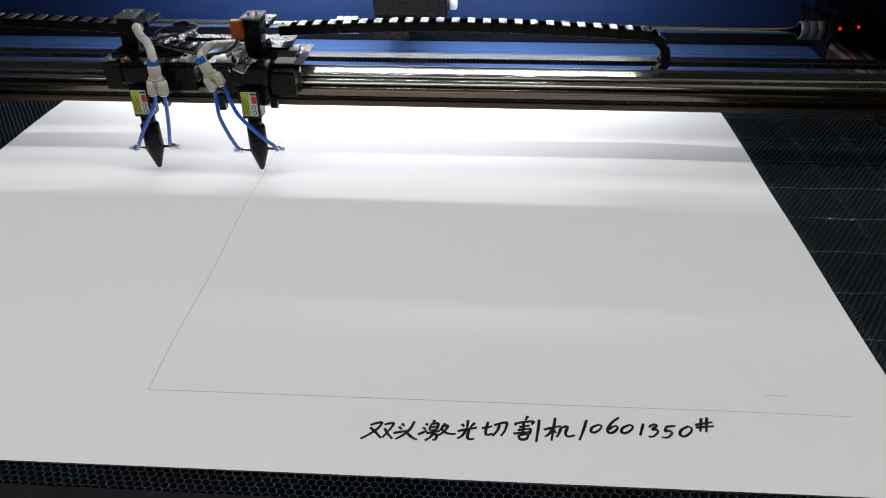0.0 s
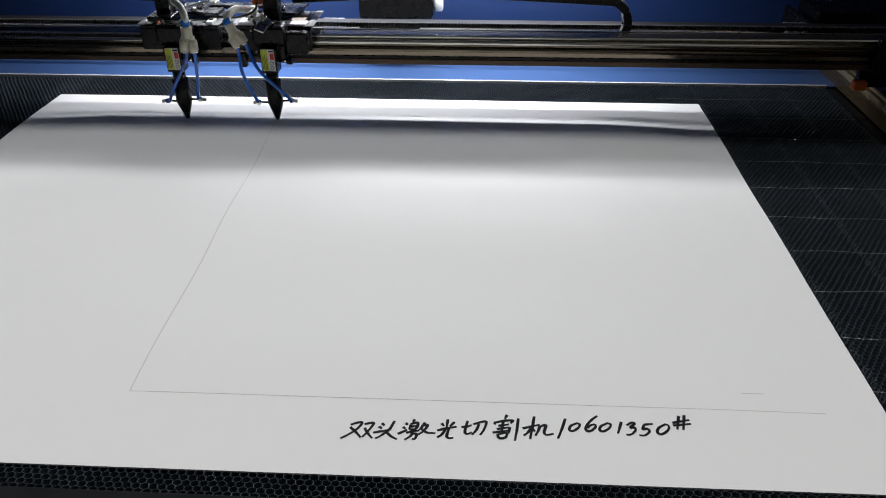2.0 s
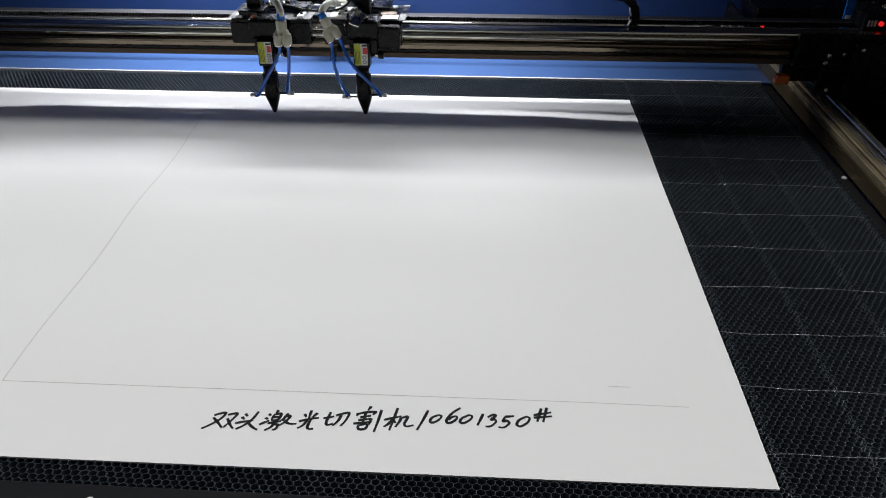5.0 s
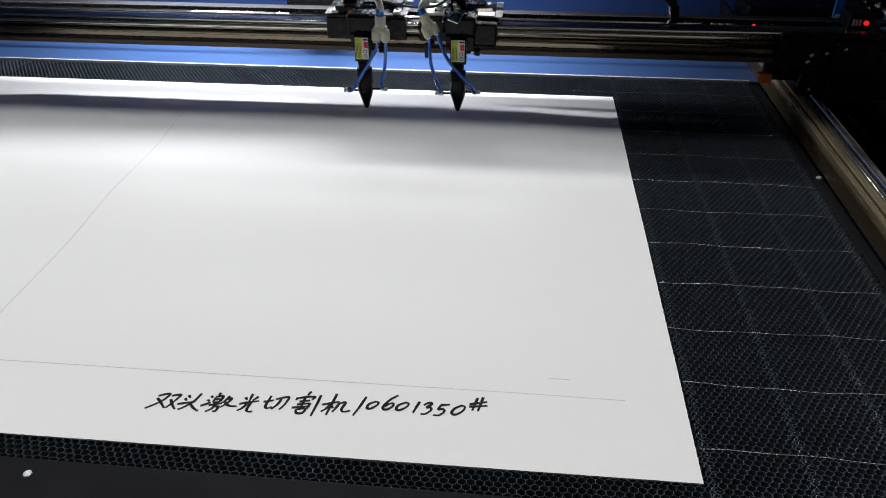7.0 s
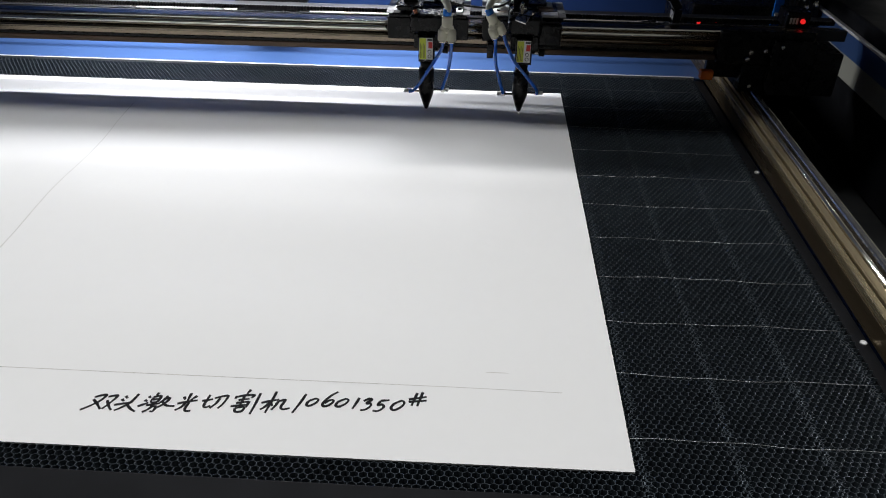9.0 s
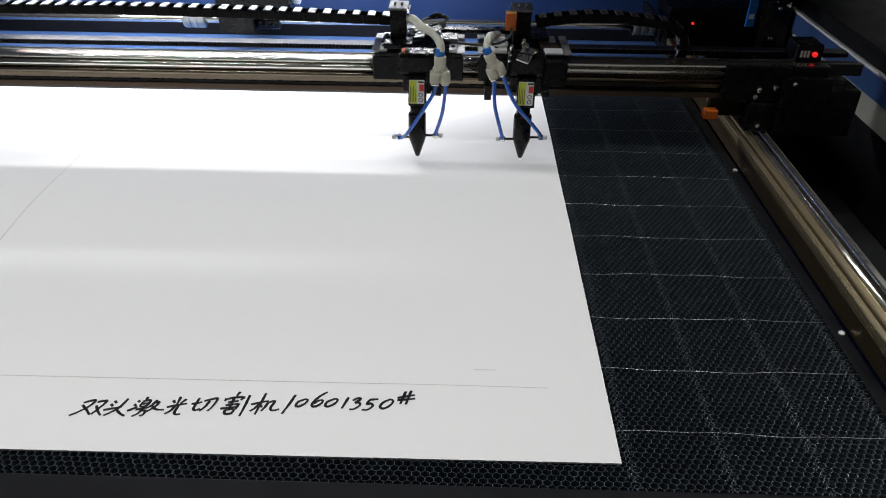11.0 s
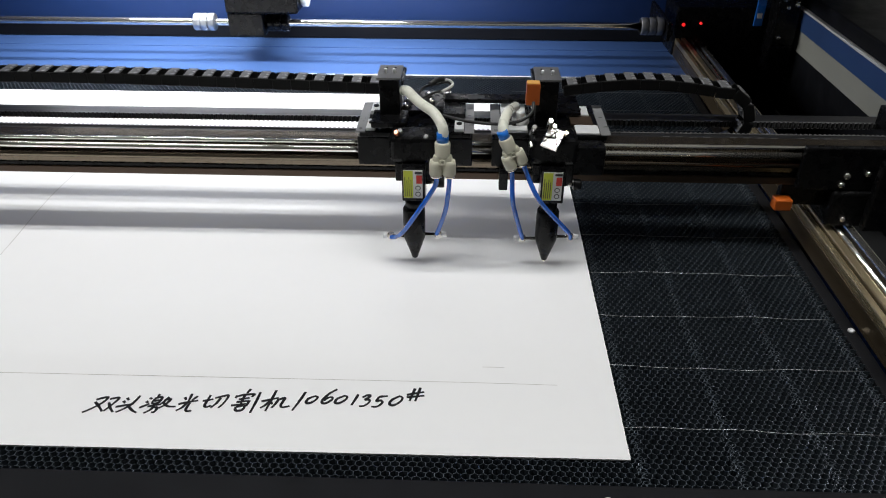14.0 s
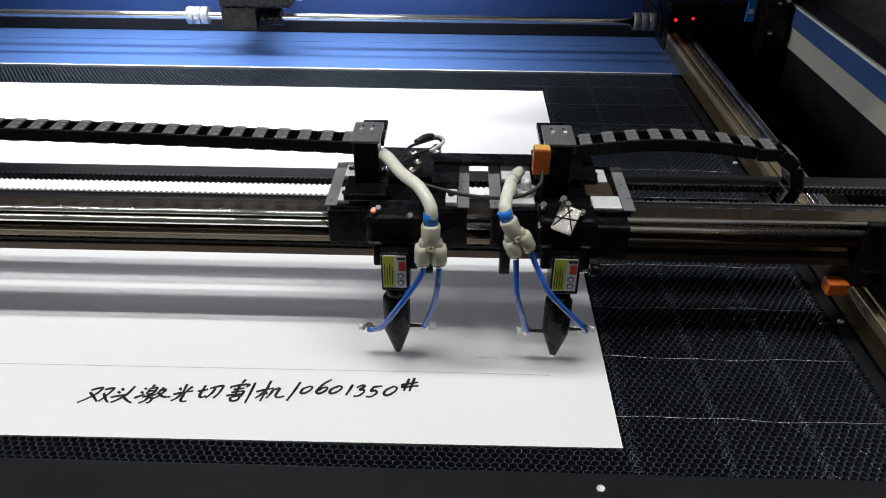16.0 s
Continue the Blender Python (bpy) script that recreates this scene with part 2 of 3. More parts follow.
SX0, SX1, SY1 = -1.028, 0.0, 0.747
for nm, area in (("honeycomb", (-0.03, BX1, BY0, BY1)), ("honeycomb", (SX0 - 0.02, -0.03, BY0, 0.035)), ("honeycomb", (SX0 - 0.02, -0.03, 0.72, BY1)), ("honeycomb", (BX0, SX0 + 0.02, BY0, BY1))):
    ob = new(nm, honeycomb(*area))
    ob.parent = bed
    ob["kind"] = "stuff"
# cross wires and dusty seams between the honeycomb panels
for i in range(12):
    y = 0.0335 + 0.0736 * i
    if y > BY1 - 0.01:
        break
    pts = [(x, y + 0.0012 * math.sin(x * 31 + i * 1.7) + 0.0008 * math.sin(x * 83 + i), -0.0006) for x in (i2 * 0.02 for i2 in range(-3, 12)) if x < BX1]
    part("cross_wire", tube(pts, 0.00026, 3, 6), M_WIRE, bed, "thin pale galvanised wire")
for x in (0.008, 0.0815, 0.1525, 0.2195):
    ob = new("seam", honeycomb(x - 0.0022, x + 0.0022, BY0, BY1, 0.0042, 0.00022, -0.012, -0.0009))
    ob.parent = bed
    ob["kind"] = "stuff"
part("frame_side", box(BX1 + 0.001, 0.2435, BY0 - 0.03, 0.832, -0.060, -0.004, 0.0015), M_FRAME, bed)
part("frame_front", box(BX0 - 0.03, 0.30, -0.16, BY0 - 0.001, -0.060, 0.001, 0.002), M_FRAME, bed)
part("frame_left", box(BX0 - 0.03, BX0 - 0.001, BY0, 0.90, -0.060, -0.004, 0.0015), M_FRAME, bed)
for x, y, z in ((0.2375, 0.168, -0.004), (0.2375, 0.505, -0.004), (-0.0235, -0.041, 0.001), (-0.50, -0.041, 0.001)):
    part("screw", screw_bm(x, y, z, 0.0032, 0.0022), M_ALU, bed, "small bright cap screw")

# ---------------- machine body ----------------
rear_shelf = empty("rear_casing", "glossy blue enamelled rear panel with a fold line", "machine panel")
part("shelf", box(-1.5, 0.26, 0.836, 0.984, -0.030, -0.001, 0.001), M_BLUE, rear_shelf)
part("shelf", box(-1.5, 0.26, 0.987, 1.065, -0.030, -0.001, 0.001), M_BLUE, rear_shelf)
part("edge_strip", box(-1.5, 0.228, 0.833, 0.8365, -0.012, 0.0012, 0.0004), M_ALU, rear_shelf, "thin pale metal edge")
part("back_plate", box(-1.5, 0.60, 1.066, 1.076, -0.05, 0.34, 0.001), M_NAVY, rear_shelf)
# black strip drawn for the shadow band above the shelf
part("shadow_ledge", box(-1.5, 0.24, 1.040, 1.064, 0.0, 0.022, 0.001), M_FRAME, rear_shelf)
# unseen housing, added to carry the strips and darken the rear
cover = empty("unseen_cover", "unseen navy cover added over the rear of the machine", "machine cover")
part("top", box(-1.55, 0.62, 0.70, 1.09, 0.352, 0.360, 0.001), M_NAVY, cover)
part("lip", box(-1.55, 0.62, 0.695, 0.70, 0.32, 0.360, 0.001), M_NAVY, cover)
part("light_bar", box(-0.88, -0.12, 0.840, 0.856, 0.2485, 0.351, 0.001), M_ALU, cover, "aluminium light bar")
# unseen bar for the added second source
part("light_bar", box(-0.88, -0.12, 0.990, 1.010, 0.3475, 0.3515, 0.001), M_ALU, cover, "aluminium light bar")
# unseen navy panel, added to keep the ceiling light off the rear bed
shade_lid = bmesh.new()
add_box(shade_lid, -1.50, 0.50, -0.70, 0.0, 0.0, 0.03, pose(0, 0.700, 0.362, -60, 0, 0), 0.004)
part("shade_lid", shade_lid, M_NAVY, cover, "unseen raised panel added to block ceiling light")

side = empty("side_panel", "navy and beige side wall of the machine with a bright edge", "machine panel")
part("dark_inner", box(0.452, 0.470, -0.16, 1.066, -0.10, 0.0195, 0.001), M_FRAME, side)
part("beige_band", box(0.450, 0.470, -0.16, 1.066, 0.020, 0.0565, 0.001), M_BEIGE, side)
part("blue_band", box(0.447, 0.470, -0.16, 1.066, 0.057, 0.0905, 0.001), M_BLUE, side)
# matt white colour stands in for the glint along the steel edge
part("glint_edge", box(0.4440, 0.4515, -0.16, 1.066, 0.0908, 0.0948, 0.0008), M_LABEL, side, "polished steel edge strip, its glint painted white")
part("rim", box(0.452, 0.600, -0.16, 1.066, 0.0910, 0.118, 0.003), M_FRAME, side)
part("outer_panel", box(0.600, 0.61, -0.16, 1.066, -0.8, 0.117, 0.001), M_BEIGE, side)
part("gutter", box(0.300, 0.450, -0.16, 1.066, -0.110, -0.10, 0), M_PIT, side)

left_wall = empty("left_side_panel", "plain navy side wall of the machine", "machine panel")
part("panel", box(-1.56, -1.54, -0.16, 1.066, -0.8, 0.34, 0.001), M_NAVY, left_wall)
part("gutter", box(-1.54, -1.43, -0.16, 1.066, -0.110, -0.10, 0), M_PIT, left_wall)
base = empty("lower_cabinet", "dark steel base cabinet of the cutting machine", "machine base")
part("cabinet", box(-1.53, 0.519, -0.15, 1.06, -0.849, -0.115, 0.004), M_FRAME, base)
part("front_plate", box(-1.53, 0.519, -0.175, -0.161, -0.849, 0.0, 0.002), M_FRAME, base)


def guide_rail(x0, x1, label):
    """A ribbed rail: gold web towards the bed, then a pale rib, then two polished running bars."""
    r = empty("guide_rail", label, "linear rail", "guide rails of the gantry")
    w = x1 - x0
    part("beam", box(x0 + 0.012, x1 + 0.012, -0.02, 1.02, -0.095, -0.0155, 0.001), M_NAVY, r, "blue enamelled support beam")
    part("spacer", box(x0 + 0.014, x1 + 0.010, -0.02, 1.02, -0.0150, -0.0022, 0.0005), M_BLACK, r)
    part("web", box(x0, x1, -0.02, 1.02, -0.0020, 0.0205, 0.0008), M_RAIL, r, "bronze coloured rail body")
    part("rib", box(x0 + 0.0005, x0 + w * 0.17, -0.02, 1.02, 0.0207, 0.0300, 0.0010), M_GOLD, r, "gold anodised rib")
    part("groove", box(x0 + w * 0.175, x0 + w * 0.245, -0.02, 1.02, 0.0207, 0.0250, 0.0005), M_BLACK, r)
    part("rib", box(x0 + w * 0.25, x0 + w * 0.46, -0.02, 1.02, 0.0207, 0.0310, 0.0014), M_GOLD, r, "gold anodised rib")
    part("rod", lathe([(w * 0.075, 0), (w * 0.075, 1.04)], pose(x0 + w * 0.575, -0.02, 0.0290, -90, 0, 0), 16), M_STEEL, r, "polished steel running rod")
    part("groove", box(x0 + w * 0.66, x0 + w * 0.72, -0.02, 1.02, 0.0207, 0.0240, 0.0005), M_BLACK, r)
    part("running_bar", box(x0 + w * 0.725, x0 + w * 0.955, -0.02, 1.02, 0.0207, 0.0345, 0.0022), M_STEEL, r, "polished steel running bar")
    return r


guide_rail(0.2440, 0.2860, "gold and steel ribbed linear rail beside the bed")
guide_rail(-1.470, -1.428, "gold and steel ribbed linear rail beside the bed")

# ---------------- drive shaft behind the bed ----------------
shaft = empty("drive_shaft", "polished drive shaft with clamped couplings and a black motor", "drive shaft")
SHY, SHZ = 0.92, 0.064
part("rod", lathe([(0.0062, 0), (0.0062, 1.60)], along_x(-1.40, SHY, SHZ), 20), M_STEEL, shaft)


def coupling(x, w, r):
    bm = bmesh.new()
    g = w / 3
    for i in range(3):
        add_lathe(bm, [(r * 0.94, 0), (r, 0.0012), (r, g - 0.0022), (r * 0.94, g - 0.001)], along_x(x + i * g, SHY, SHZ), 24)
    add_lathe(bm, [(r * 0.8, 0), (r * 0.8, w)], along_x(x, SHY, SHZ), 20)
    return bm


part("coupling", coupling(-0.620, 0.038, 0.0150), M_WIRE, shaft, "ribbed aluminium coupling")
part("coupling", coupling(-0.490, 0.040, 0.0150), M_BLACK, shaft, "ribbed black coupling")
part("coupling", coupling(0.168, 0.040, 0.0150), M_GREY, shaft, "ribbed dark grey coupling")
part("bearing_block", box(-0.553, -0.492, 0.895, 1.040, 0.045, 0.086, 0.002), M_BLACK, shaft)
part("motor", box(-0.550, -0.425, 0.880, 0.950, 0.089, 0.165, 0.004), M_BLACK, shaft, "black square motor")
part("motor_cap", lathe([(0.012, 0), (0.014, 0.003), (0.014, 0.012), (0.010, 0.014)], along_x(-0.424, 0.915, 0.108), 20), M_ALU, shaft, "bright round motor cap")
part("bearing_block", box(0.209, 0.216, 0.895, 1.039, 0.045, 0.078, 0.002), M_BLACK, shaft)

corner = empty("limit_switch_box", "black limit switch box with two red indicators", "switch box")
part("box", box(0.241, 0.446, 0.965, 1.060, -0.098, 0.085, 0.003), M_BLACK, corner)
part("indicator", lathe([(0.0030, 0), (0.0030, 0.003), (0.0019, 0.005)], pose(0.2545, 0.9645, 0.055, 90, 0, 0), 16), M_LED, corner, "small red indicator lamp")
part("indicator", lathe([(0.0024, 0), (0.0024, 0.003), (0.0016, 0.005)], pose(0.285, 0.9645, 0.058, 90, 0, 0), 16), M_LED, corner, "small red indicator lamp")

mirror_box = empty("mirror_mount", "black mirror mount with bright screws and a blue tag", "mirror mount")
part("body", box(0.402, 0.440, 0.925, 0.965, 0.03, 0.125, 0.002), M_BLACK, mirror_box)
tag = part("tag", box(0.338, 0.352, 0.855, 0.858, 0.085, 0.135, 0.0005), M_COLLAR, mirror_box, "small blue and white tag")
part("tag_print", box(0.341, 0.349, 0.8541, 0.8549, 0.098, 0.106, 0.0002), M_LABEL, tag, "white print patch")
part("tag_arm", box(0.343, 0.404, 0.8585, 0.9400, 0.1260, 0.1310, 0.0008), M_BLACK, mirror_box)
part("base_plate", box(0.401, 0.441, 0.925, 0.965, -0.10, 0.0298, 0.002), M_BLACK, mirror_box)
for x, z, rr in ((0.408, 0.112, 0.0045), (0.422, 0.118, 0.0055), (0.411, 0.046, 0.0035), (0.430, 0.104, 0.0050), (0.416, 0.098, 0.0035)):
    part("screw", lathe([(rr, 0), (rr, 0.006), (rr * 0.5, 0.007)], pose(x, 0.9248, z, 90, 0, 0), 12), M_STEEL, mirror_box, "bright knurled screw")

# ---------------- the sheet and the writing ----------------
sheet = empty("sheet", "large white card sheet with marker writing and faint cut lines", "sheet")


def wave(x, y):
    fx = min(1.0, max(0.0, (SX1 - x) / 0.16)) * min(1.0, max(0.0, (x - SX0) / 0.16))
    fy = min(1.0, max(0.0, y / 0.16)) * min(1.0, max(0.0, (SY1 - y) / 0.09))
    f = (fx * fx * (3 - 2 * fx) * 0.75 + 0.25) * fy * fy * (3 - 2 * fy)
    long_wave = 0.0020 * (1 + math.sin(2 * math.pi * (y - 0.553) / 0.262 + 0.5 * math.sin(3.3 * x + 0.6)))
    crease = 0.0008 * (1 + math.tanh((y - 0.548 - 0.006 * math.sin(9 * x)) / 0.013))
    fine = 0.0005 * (1 + math.sin(y * 37.0 + 1.5 * math.sin(x * 5.0)) * math.sin(x * 7.0 + 2.0 * y))
    return f * (long_wave + crease + fine)


bm = bmesh.new()
NX, NY = 90, 150
top = []
for j in range(NY + 1):
    row = []
    for i in range(NX + 1):
        x = SX0 + (SX1 - SX0) * i / NX
        y = SY1 * j / NY + 0.0055 * x * (1 - j / NY)  # the front edge lies a touch skew
        row.append(bm.verts.new((x, y, wave(x, y))))
    top.append(row)
for j in range(NY):
    for i in range(NX):
        bm.faces.new((top[j][i], top[j][i + 1], top[j + 1][i + 1], top[j + 1][i])).smooth = True
rim = [e for e in bm.edges if e.is_boundary]
for e in rim:
    e.smooth = False
res = bmesh.ops.extrude_edge_only(bm, edges=rim)
for v in (g for g in res["geom"] if isinstance(g, bmesh.types.BMVert)):
    v.co.z -= 0.0016
part("card", bm, M_SHEET, sheet)


def ribbon(points, width, lift, steps=6):
    """A flat stroke that follows the card's surface."""
    rb = bmesh.new()
    line = spline([(x, y, 0) for x, y in points], steps)
    last = None
    for i, c in enumerate(line):
        d = line[min(i + 1, len(line) - 1)] - line[max(i - 1, 0)]
        d = d.normalized() if d.length > 1e-9 else Vector((1, 0, 0))
        w = width * (0.75 + 0.25 * math.sin(math.pi * min(1.0, (i + 1) / len(line) * 1.4)))
        o = Vector((-d.y, d.x, 0)) * w / 2
        cur = []
        for q in (c + o, c - o):
            cur.append(rb.verts.new((q.x, q.y, wave(q.x, q.y) + lift)))
        if last:
            rb.faces.new((last[0], last[1], cur[1], cur[0]))
        last = cur
    return rb


# pen strokes of each character, on a grid of thirds of a millimetre (u along the line, v down)
GLYPHS = (
    ("shuang", 0, [[(150, 95), (180, 86), (208, 84), (190, 112), (150, 138), (112, 157)], [(150, 105), (185, 128), (215, 152)], [(222, 92), (250, 86), (270, 88), (245, 125), (222, 150)], [(226, 108), (250, 135), (275, 155)]]),
    ("tou", 0, [[(312, 85), (328, 97)], [(300, 100), (316, 112)], [(275, 130), (320, 122), (365, 114)], [(378, 74), (355, 115), (318, 142), (290, 156)], [(345, 128), (372, 146), (402, 158)]]),
    ("ji", 0, [[(436, 84), (450, 92)], [(424, 102), (440, 110)], [(402, 134), (432, 122), (448, 114)], [(482, 66), (474, 80)], [(462, 88), (500, 82), (494, 108), (462, 112), (464, 90)], [(466, 100), (494, 96)], [(444, 128), (480, 122), (512, 116)], [(480, 116), (470, 142), (440, 160)], [(482, 132), (500, 134), (494, 154), (478, 156)],
               [(538, 80), (522, 104), (510, 114)], [(520, 96), (552, 92), (535, 118), (508, 136)], [(520, 108), (552, 126), (596, 128)]]),
    ("guang", 0, [[(656, 64), (652, 104)], [(624, 82), (638, 96)], [(692, 76), (668, 98)], [(604, 116), (650, 106), (704, 98)], [(648, 108), (632, 132), (606, 148)], [(664, 106), (656, 140), (668, 150), (690, 148)]]),
    ("qie", 0, [[(728, 100), (758, 96), (782, 90)], [(760, 70), (748, 118), (760, 130), (784, 122)], [(790, 86), (838, 74), (858, 76), (846, 110), (826, 134)], [(820, 84), (808, 110), (784, 134)]]),
    ("ge", 0, [[(968, 40), (954, 60)], [(906, 72), (900, 86)], [(908, 76), (950, 68), (998, 66), (984, 80)], [(920, 92), (976, 84)], [(912, 106), (978, 98)], [(890, 122), (984, 112)], [(946, 70), (938, 118)], [(916, 128), (924, 146), (956, 144), (962, 124), (918, 130)],
               [(980, 96), (972, 126)], [(1026, 56), (1016, 110), (1004, 158)]]),
    ("ji_machine", 960, [[(86, 102), (132, 92), (176, 84)], [(150, 46), (136, 100), (122, 150)], [(134, 96), (112, 120), (90, 134)], [(136, 104), (150, 116)], [(176, 90), (166, 112), (150, 134)], [(178, 92), (208, 86), (196, 118), (208, 130), (244, 124)]]),
    ("one", 960, [[(312, 54), (290, 100), (264, 146)]]),
    ("zero", 960, [[(366, 76), (336, 88), (328, 106), (346, 110), (374, 96), (384, 80), (364, 74)]]),
    ("six", 960, [[(482, 40), (444, 62), (414, 94), (418, 110), (440, 108), (464, 92), (462, 80), (440, 84), (422, 98)]]),
    ("zero", 960, [[(526, 74), (492, 88), (484, 106), (504, 110), (536, 94), (544, 78), (522, 72)]]),
    ("one", 960, [[(602, 66), (588, 94), (574, 120)]]),
    ("three", 960, [[(626, 82), (652, 70), (668, 74), (644, 92), (664, 92), (668, 104), (642, 122), (616, 124)]]),
    ("five", 960, [[(718, 78), (706, 98), (728, 96), (738, 108), (712, 126), (682, 126)], [(716, 78), (764, 74)]]),
    ("zero", 960, [[(826, 76), (790, 92), (778, 112), (798, 120), (834, 102), (844, 82), (822, 74)]]),
    ("hash", 960, [[(866, 68), (960, 54)], [(866, 80), (962, 72)], [(908, 36), (884, 98)], [(938, 32), (914, 100)]]),
)


def on_card(u, v, u0):
    px, py = (u + u0) / 3 - 42, 50 - v / 3
    return -0.441 + px * 0.0004655, 0.035 + py * 0.00069 + px * 0.000015


for nm, u0, strokes in GLYPHS:
    gb = bmesh.new()
    for s in strokes:
        join(gb, ribbon([on_card(u, v, u0) for u, v in s], 0.0026, 0.00025))
    part("character", gb, M_INK, sheet, "black marker pen character")

for a, b in (((-0.632, 0.076), (-0.6440, 0.640)), ((-0.632, 0.076), (-0.049, 0.0790)), ((-0.113, 0.098), (-0.094, 0.0985))):
    pts = [(a[0] + (b[0] - a[0]) * k / 40, a[1] + (b[1] - a[1]) * k / 40) for k in range(41)]
    part("cut_line", ribbon(pts, 0.0007, 0.0002, 3), M_CUT, sheet, "faint grey cut line")

# ---------------- gantry: everything that travels along the bed ----------------
gantry = empty("gantry", "long bronze and black aluminium gantry beam with toothed belts", "gantry beam")
GX0, GX1 = -1.40, 0.40
part("beam", box(GX0, GX1 - 0.05, 0.046, 0.064, 0.090, 0.1215, 0.001), M_BEAM, gantry)
part("lip", lathe([(0.0026, 0), (0.0026, GX1 - GX0 - 0.06)], along_x(GX0, 0.0452, 0.1190), 16), M_STEEL, gantry, "polished steel running edge")
part("rail_strip", lathe([(0.0038, 0), (0.0038, GX1 - GX0 - 0.06)], along_x(GX0, 0.0432, 0.1115), 16), M_STEEL, gantry, "polished steel rod")
part("rail_strip", lathe([(0.0034, 0), (0.0034, GX1 - GX0 - 0.06)], along_x(GX0, 0.0432, 0.1010), 16), M_BEAM, gantry)
part("groove", box(GX0, GX1 - 0.05, 0.0455, 0.060, 0.0862, 0.0898, 0.0004), M_BLACK, gantry)
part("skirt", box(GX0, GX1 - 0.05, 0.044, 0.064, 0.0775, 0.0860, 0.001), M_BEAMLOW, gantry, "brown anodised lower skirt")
part("tray", box(GX0, GX1, 0.0645, 0.0740, 0.104, 0.1195, 0.0006), M_SATIN, gantry)


def belt(y, inward, z0, z1):
    bm2 = bmesh.new()
    add_box(bm2, GX0, GX1 - 0.01, y - 0.0008, y + 0.0008, z0, z1)
    n = int((GX1 - GX0) / 0.005)
    for i in range(n):
        x = GX0 + i * 0.005
        ya, yb = (y + 0.0008, y + 0.0030) if inward > 0 else (y - 0.0030, y - 0.0008)
        i0 = [bm2.verts.new(c) for c in ((x, ya, z0), (x + 0.0026, ya, z0), (x + 0.0022, yb, z0), (x + 0.0004, yb, z0), (x, ya, z1), (x + 0.0026, ya, z1), (x + 0.0022, yb, z1), (x + 0.0004, yb, z1))]
        for f in ((0, 1, 2, 3), (7, 6, 5, 4), (1, 5, 6, 2), (2, 6, 7, 3), (3, 7, 4, 0)):
            bm2.faces.new([i0[k] for k in f])
    return bm2


part("belt", belt(0.0752, 1, 0.1130, 0.1205), M_RUBBER, gantry, "black toothed rubber belt")
part("belt", belt(0.1095, -1, 0.1140, 0.1205), M_RUBBER, gantry, "black toothed rubber belt")
part("rear_bar", box(GX0, GX1, 0.1110, 0.1300, 0.1130, 0.1197, 0.0006), M_SATIN, gantry)
part("end_block", box(0.345, 0.385, 0.020, 0.115, 0.036, 0.100, 0.003), M_BLACK, gantry, "black end carriage block")
part("end_block", box(0.250, 0.345, 0.030, 0.110, 0.036, 0.0765, 0.003), M_BLACK, gantry, "black end carriage block")
part("end_block", box(-1.50, -1.401, 0.020, 0.135, 0.036, 0.128, 0.003), M_BLACK, gantry, "black end carriage block")
part("stopper", box(0.196, 0.2140, 0.036, 0.050, 0.0500, 0.0630, 0.0015), M_ORANGE, gantry, "orange plastic sensor block")
part("stopper_arm", box(0.205, 0.300, 0.0505, 0.062, 0.050, 0.0770, 0.0015), M_BLACK, gantry)
part("end_cover", box(0.2120, 0.3440, 0.0345, 0.0432, 0.0770, 0.1245, 0.0015), M_BLACK, gantry, "black cover plate over the beam's end")
for x, z, rr in ((0.259, 0.094, 0.0038), (0.256, 0.084, 0.0038), (0.279, 0.097, 0.0034), (0.266, 0.046, 0.0032), (0.296, 0.108, 0.0030)):
    part("screw", lathe([(rr, 0), (rr, 0.002), (rr * 0.75, 0.0036), (rr * 0.3, 0.0042)], pose(x, 0.0346 if z > 0.077 and x < 0.285 else 0.0301 if z < 0.077 else 0.0200, z, 90, 0, 0), 12), M_STEEL, gantry, "bright cap screw")
eye_box = part("sensor_box", box(0.312, 0.346, 0.0720, 0.1100, 0.1200, 0.1420, 0.0015), M_BLACK, gantry, "black sensor box with a red lamp")
part("indicator", lathe([(0.0034, 0), (0.0034, 0.003), (0.0020, 0.005)], pose(0.3350, 0.0718, 0.1300, 90, 0, 0), 16), M_LED, eye_box, "small red indicator lamp")
for k in range(3):
    part("print_bar", box(0.3165 + k * 0.0045, 0.3195 + k * 0.0045, 0.0711, 0.0719, 0.1255, 0.1345, 0.0002), M_LABEL, eye_box)
part("end_plate", box(0.285, 0.345, 0.0200, 0.0295, 0.036, 0.115, 0.002), M_BLACK, gantry)
for i in range(14):
    if i in (4, 9):
        continue
    part("belt_print", box(0.075 + i * 0.014, 0.075 + i * 0.014 + 0.007, 0.0670, 0.0682, 0.1196, 0.1198, 0), M_GREY, gantry)


# ---------------- drag chains ----------------
CH_Y, CH_R, CH_ZT, PITCH, CH_RISE = 0.107, 0.0310, 0.1570, 0.0200, 0.008


def chain_pose(s, flip, run):
    """Pose of a link at the distance s past the curl's top, along the lower run when large; before it, along the upper run."""
    if s <= 0:
        u = math.pi * min(1.0, -s / run)
        x, z, a = s, CH_ZT + CH_RISE * math.sin(u), CH_RISE * math.pi / run * math.cos(u)
    elif s < math.pi * CH_R:
        a = s / CH_R
        x, z = CH_R * math.sin(a), CH_ZT - CH_R + CH_R * math.cos(a)
    else:
        a = math.pi
        x, z = -(s - math.pi * CH_R), CH_ZT - 2 * CH_R
    return x * flip, z, math.degrees(a) * flip


